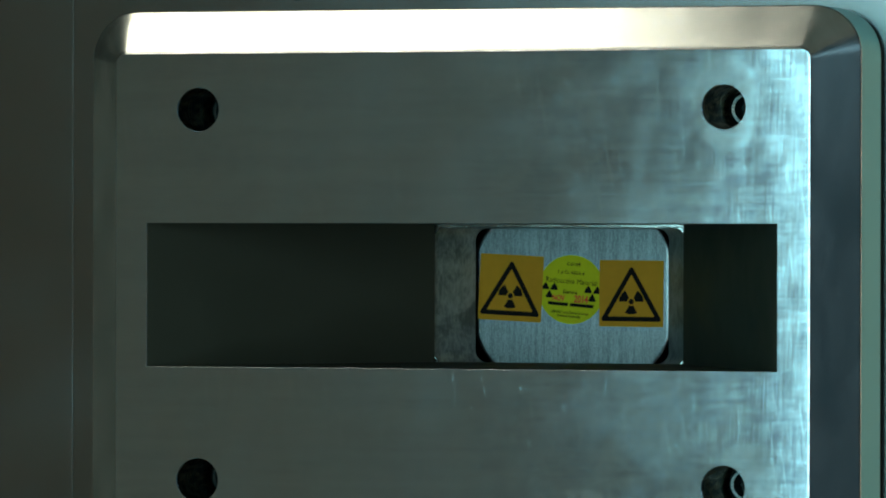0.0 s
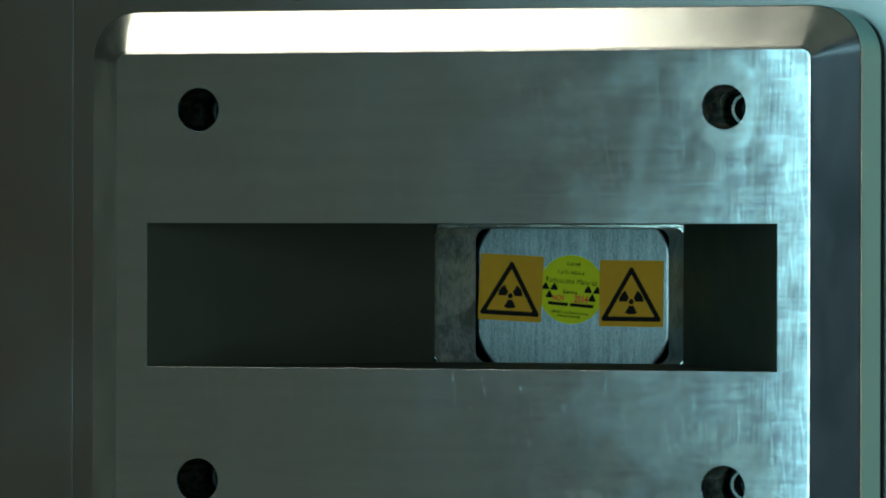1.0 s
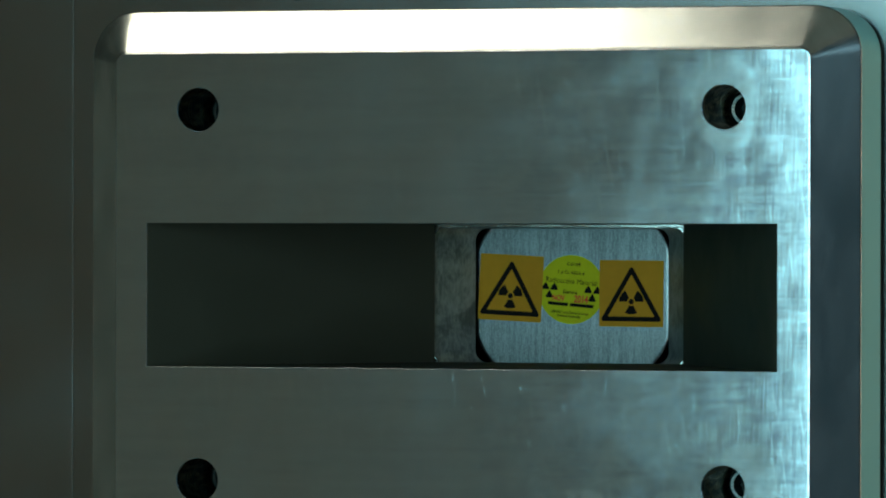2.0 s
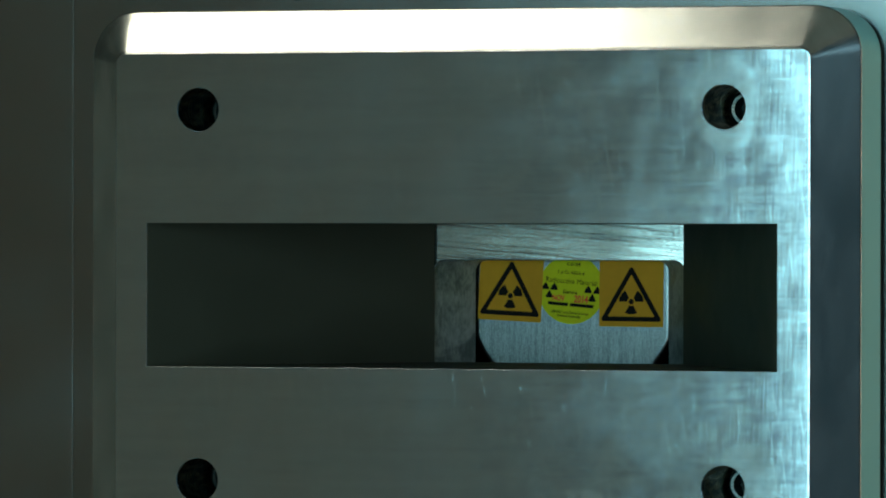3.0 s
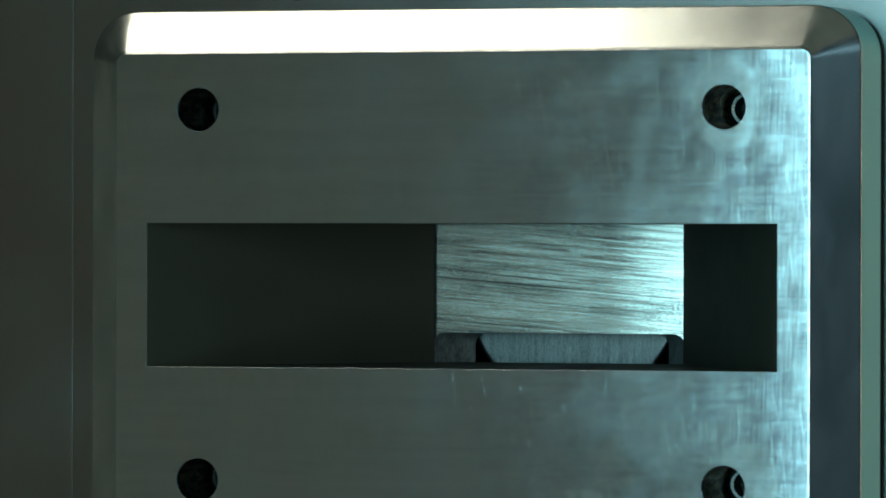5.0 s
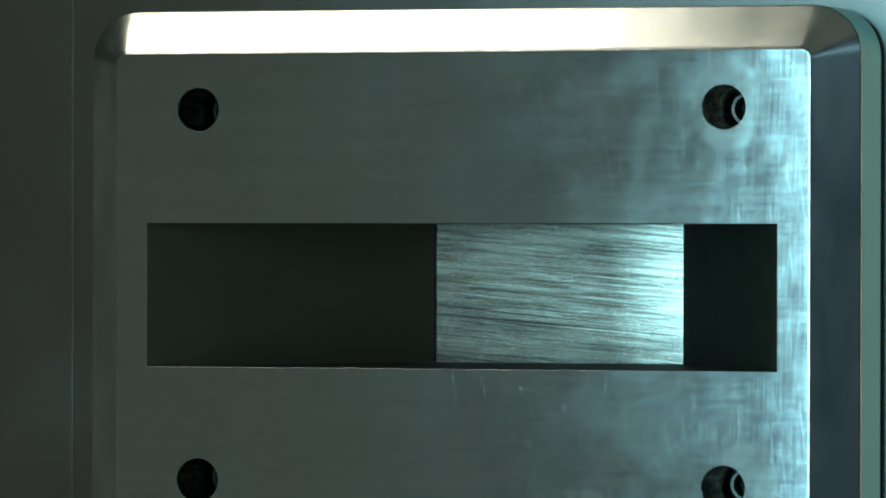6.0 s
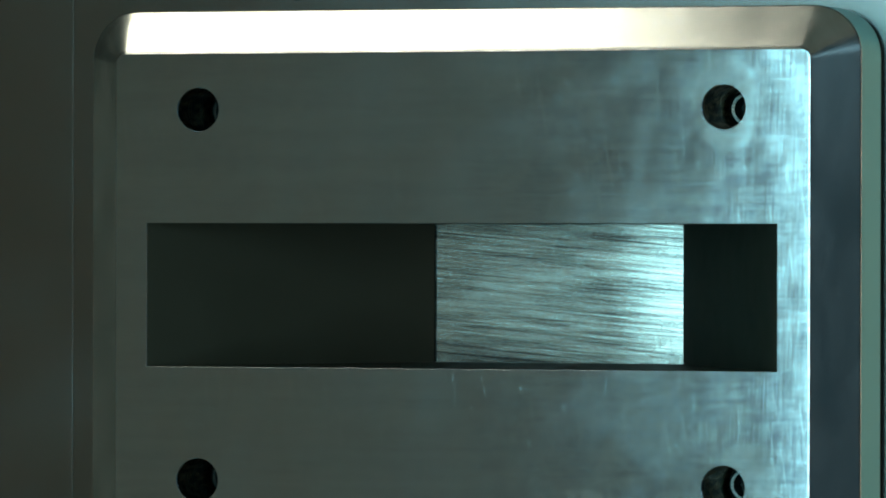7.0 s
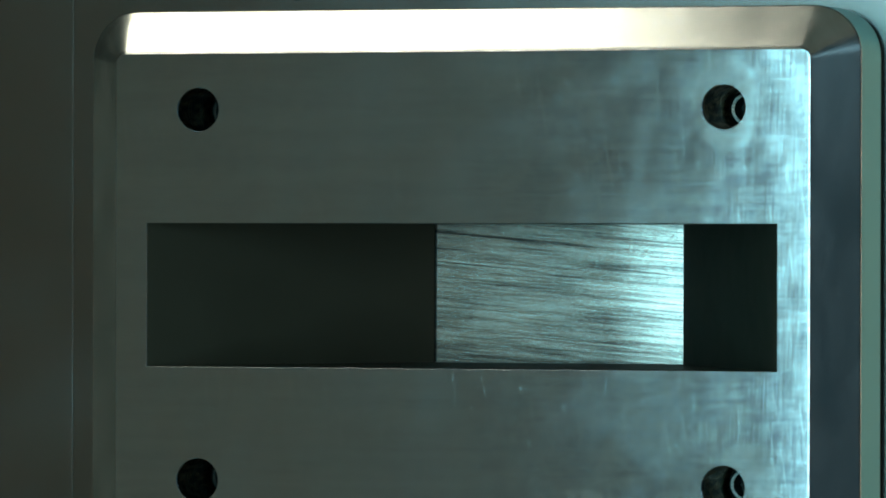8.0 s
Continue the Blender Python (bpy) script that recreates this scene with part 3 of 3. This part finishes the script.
# ---- the sliding shutter ----
def shutter_block():
    thing = anchor("shutter", (0, 0.1222, Z0), "thick brushed aluminium shutter with a flared opening, sliding down", "shutter")
    bm = bmesh.new()
    outer = [(56, -45), (56, 140), (-56, 140), (-56, -45)]
    front, back = loop(bm, outer, 0), loop(bm, outer, 18)
    bridge(bm, front, back, False)
    edge = ((47.15, -25.8, 24.0, 4.15, 0), (47.07, -25.7, 23.92, 4.1, 0.03), (47.0, -25.6, 23.85, 4.0, 0.12))
    rows = [loop(bm, rounded(hx, lo, hi, r, 10, -0.8), y) for hx, lo, hi, r, y in edge]
    for a, b in zip(rows, rows[1:]):
        bridge(bm, a, b)
    fill(bm, [front, rows[0]])
    hole = loop(bm, rounded(37.75, -26.5, 24.5, 5.5, 10, -0.8), 18)
    fill(bm, [back, hole])
    bmesh.ops.recalc_face_normals(bm, faces=bm.faces[:])
    wall = bmesh.new()
    rows = [loop(wall, rounded(hx, lo, hi, r, 10, -0.8), y) for hx, lo, hi, r, y in
            ((47.0, -25.6, 23.85, 4.0, 0.13), (36.6, -25.4, 23.6, 4.5, 17.99), (37.75, -26.5, 24.5, 5.5, 17.99), (47.75, -26.4, 24.6, 4.6, 0.8))]
    for a, b in zip(rows, rows[1:] + rows[:1]):
        bridge(wall, a, b)
    bmesh.ops.recalc_face_normals(wall, faces=wall.faces[:])
    part("opening_wall", wall, DULL, thing, "dull grey flared wall of the opening")
    part("shutter_body", bm, SHUTTER, thing)
    return thing


# ---- the source behind it ----
def turned(pts, angle, x, z):
    c, s = math.cos(radians(angle)), math.sin(radians(angle))
    return [(x + c * a - s * b, z + s * a + c * b) for a, b in pts]


def trefoil(r0, r1, dot, angle, x, z):
    out = []
    for mid in (30, 150, 270):
        arc = [radians(mid - 30 + 60 * i / 8) for i in range(9)]
        out.append([(r1 * math.cos(a), r1 * math.sin(a)) for a in arc] + [(r0 * math.cos(a), r0 * math.sin(a)) for a in reversed(arc)])
    return [turned(p, angle, x, z) for p in out], turned(circle(0, 0, dot, 20), angle, x, z)


def triangle(r, round_off, cz):
    """Outline of an upright triangle with rounded corners, r from its centre to the corner arcs' centres."""
    pts = []
    for mid in (90, 210, 330):
        cx, cy = r * math.cos(radians(mid)), r * math.sin(radians(mid))
        for i in range(7):
            a = radians(mid - 60 + 120 * i / 6)
            pts.append((cx + round_off * math.cos(a), cz + cy + round_off * math.sin(a)))
    return pts


def warning_sticker(holder, x, z, angle, label):
    """Square film with a black triangle and trefoil."""
    film = part("warning_sticker", extruded([turned(rounded(12.1, -12.1, 12.1, 0.5, 3), angle, x, z)], -0.3, -0.06), AMBER, holder, label)
    bm = bmesh.new()
    big, small = turned(triangle(12.0, 0.85, -3.3), angle, x, z), turned(triangle(9.8, 0.2, -3.3), angle, x, z)
    a, b = loop(bm, big, -0.36), loop(bm, small, -0.36)
    a1, b1 = loop(bm, big, -0.3), loop(bm, small, -0.3)
    bridge(bm, a, b, False), bridge(bm, a, a1, False), bridge(bm, b, b1, False)
    bmesh.ops.recalc_face_normals(bm, faces=bm.faces[:])
    part("triangle_border", bm, INK, film, "black triangle border")
    cx, cz = turned([(0, -2.95)], angle, x, z)[0]
    blades, dot = trefoil(1.5, 4.65, 1.0, angle, cx, cz)
    for blade in blades:
        part("trefoil_blade", extruded([blade], -0.36, -0.3), INK, film)
    part("trefoil_dot", extruded([dot], -0.36, -0.3), INK, film)


def lettering(name, words, x, z, width, mat, parent, angle, y, bold=0.0, tall=1.0):
    """Words of a given width, centred at x and z."""
    curve = bpy.data.curves.new(name, "FONT")
    curve.body, curve.align_x, curve.align_y, curve.offset, curve.resolution_u = words, "CENTER", "CENTER", bold, 3
    ob = bpy.data.objects.new(name, curve)
    scene.collection.objects.link(ob)
    bpy.context.view_layer.update()
    me = bpy.data.meshes.new_from_object(ob.evaluated_get(bpy.context.evaluated_depsgraph_get()))
    bpy.data.objects.remove(ob)
    xs, ys = [v.co.x for v in me.vertices], [v.co.y for v in me.vertices]
    k = width * 0.001 / (max(xs) - min(xs))
    mx, my = (max(xs) + min(xs)) / 2, (max(ys) + min(ys)) / 2
    turn = pose(x * 0.001, y * 0.001, z * 0.001, 0, -angle, 0)
    for v in me.vertices:
        v.co = turn @ Vector(((v.co.x - mx) * k, 0, (v.co.y - my) * k * tall))
    me.materials.clear()
    me.materials.append(mat)
    text = new(name, me)
    text.parent = parent
    return text


def source_holder():
    holder = anchor("source_holder", (-0.0015, 0.142, Z0), "brushed aluminium disc with flats holding a radioactive source", "holder")
    bm = bmesh.new()

    def outline(r, flat):
        a0 = math.acos(flat / r)
        pts = [(r * math.cos(a), r * math.sin(a)) for a in (a0 + (math.pi - 2 * a0) * i / 28 for i in range(29))]
        return pts + [(-x, -z) for x, z in pts]

    rows = [loop(bm, outline(r, f), y) for r, f, y in ((38.9, 35.6, 0), (39.35, 36.05, 0.05), (39.8, 36.5, 0.14), (40.2, 36.9, 0.45), (40.35, 37.05, 1.2), (40.35, 37.05, 12))]
    for a, b in zip(rows, rows[1:]):
        bridge(bm, a, b)
    bm.faces.new(rows[0]).smooth = False
    bm.faces.new(list(reversed(rows[-1]))).smooth = False
    bmesh.ops.recalc_face_normals(bm, faces=bm.faces[:])
    part("disc", bm, HOLDER, holder, "brushed aluminium disc with two flats")
    bm = bmesh.new()
    bar = loop(bm, circle(0, 0, 14, 32), 12), loop(bm, circle(0, 0, 14, 32), 148)
    bridge(bm, *bar)
    bm.faces.new(bar[0]), bm.faces.new(list(reversed(bar[1])))
    bmesh.ops.recalc_face_normals(bm, faces=bm.faces[:])
    part("stem", bm, STEEL, holder, "steel stem behind the disc")

    lx, lz, tilt = -0.45, 1.36, -4.7
    label = part("source_label", extruded([circle(lx, lz, 12.62, 64)], -0.05, 0.02), LIME, holder, "round lime yellow printed label")
    y = -0.056
    for name, words, dx, dz, width, bold, tall in (
            ("isotope_lettering", "Cd-109", 1.0, 9.25, 5.1, 0.022, 1.0),
            ("activity_lettering", "1 \u03bc Ci, 462.6 d", 0.0, 6.1, 10.0, 0.022, 1.0),
            ("title_lettering", "Radioactive Material", 0.1, 3.05, 19.4, 0.0, 1.15),
            ("gamma_lettering", "Gamma", -0.4, -0.9, 5.6, 0.022, 1.0),
            ("licence_lettering", "USNRC and State License", -0.7, -8.4, 14.2, 0.022, 1.0),
            ("quantity_lettering", "Exempt Quantity", -0.95, -9.8, 8.8, 0.022, 1.0)):
        lettering(name, words, lx + dx, lz + dz, width, INK, label, tilt, y, bold, tall)
    # the maker's name as plain bars
    for x, w in ((-5.05, 7.6), (4.0, 9.0)):
        part("name_bar", extruded([turned([(-w / 2, -0.6), (w / 2, -0.6), (w / 2, 0.6), (-w / 2, 0.6)], tilt, lx + x, lz - 5.55 - x * 0.082)], y - 0.004, y), INK, label, "black printed bar")
    for x, z, r in ((-8.2, 0.0, 3.0), (8.1, -1.4, 3.1)):
        blades, dot = trefoil(0.35, r, 0.3, tilt, lx + x, lz + z)
        for blade in blades:
            part("trefoil_blade", extruded([blade], y - 0.004, y), INK, label)
    lettering("month_stamp", "NOV", lx - 4.8, lz - 3.0, 4.6, RED_INK, label, tilt, y - 0.006, 0.035, 1.4)
    lettering("year_stamp", "2014", lx + 3.75, lz - 3.55, 5.3, RED_INK, label, tilt, y - 0.006, 0.035, 1.4)
    warning_sticker(holder, -23.5, 1.92, -2.85, "square amber sticker with a black radiation trefoil, slightly tilted")
    warning_sticker(holder, 22.45, 0.02, -0.4, "square amber sticker with a black radiation trefoil")


room()
ceiling_light()
cover_plate()
panel_screw()
blanking_cover()
source_holder()
SLIDER = shutter_block()
cap_screw()


def motions():
    """The shutter rests, sinks at an even pace, and stops."""
    rows = []
    for t, drop in [(0, 0), (1.7, 0), (2.06, 0), (2.22, 0.0009), (2.8, 0.00899), (3.0, 0.01165), (3.5, 0.01819), (4, 0.02494), (4.5, 0.03158), (5.8, 0.04905), (6, 0.05171), (6.5, 0.05846), (7, 0.06561), (7.5, 0.07215), (7.7, 0.07481), (7.8, 0.0761), (7.9, 0.07624), (8.0, 0.07624)]:
        rows.append((t, pose(0, 0.1222, Z0 - drop, 0, 0, 1.2)))
    walk(SLIDER, rows)


motions()
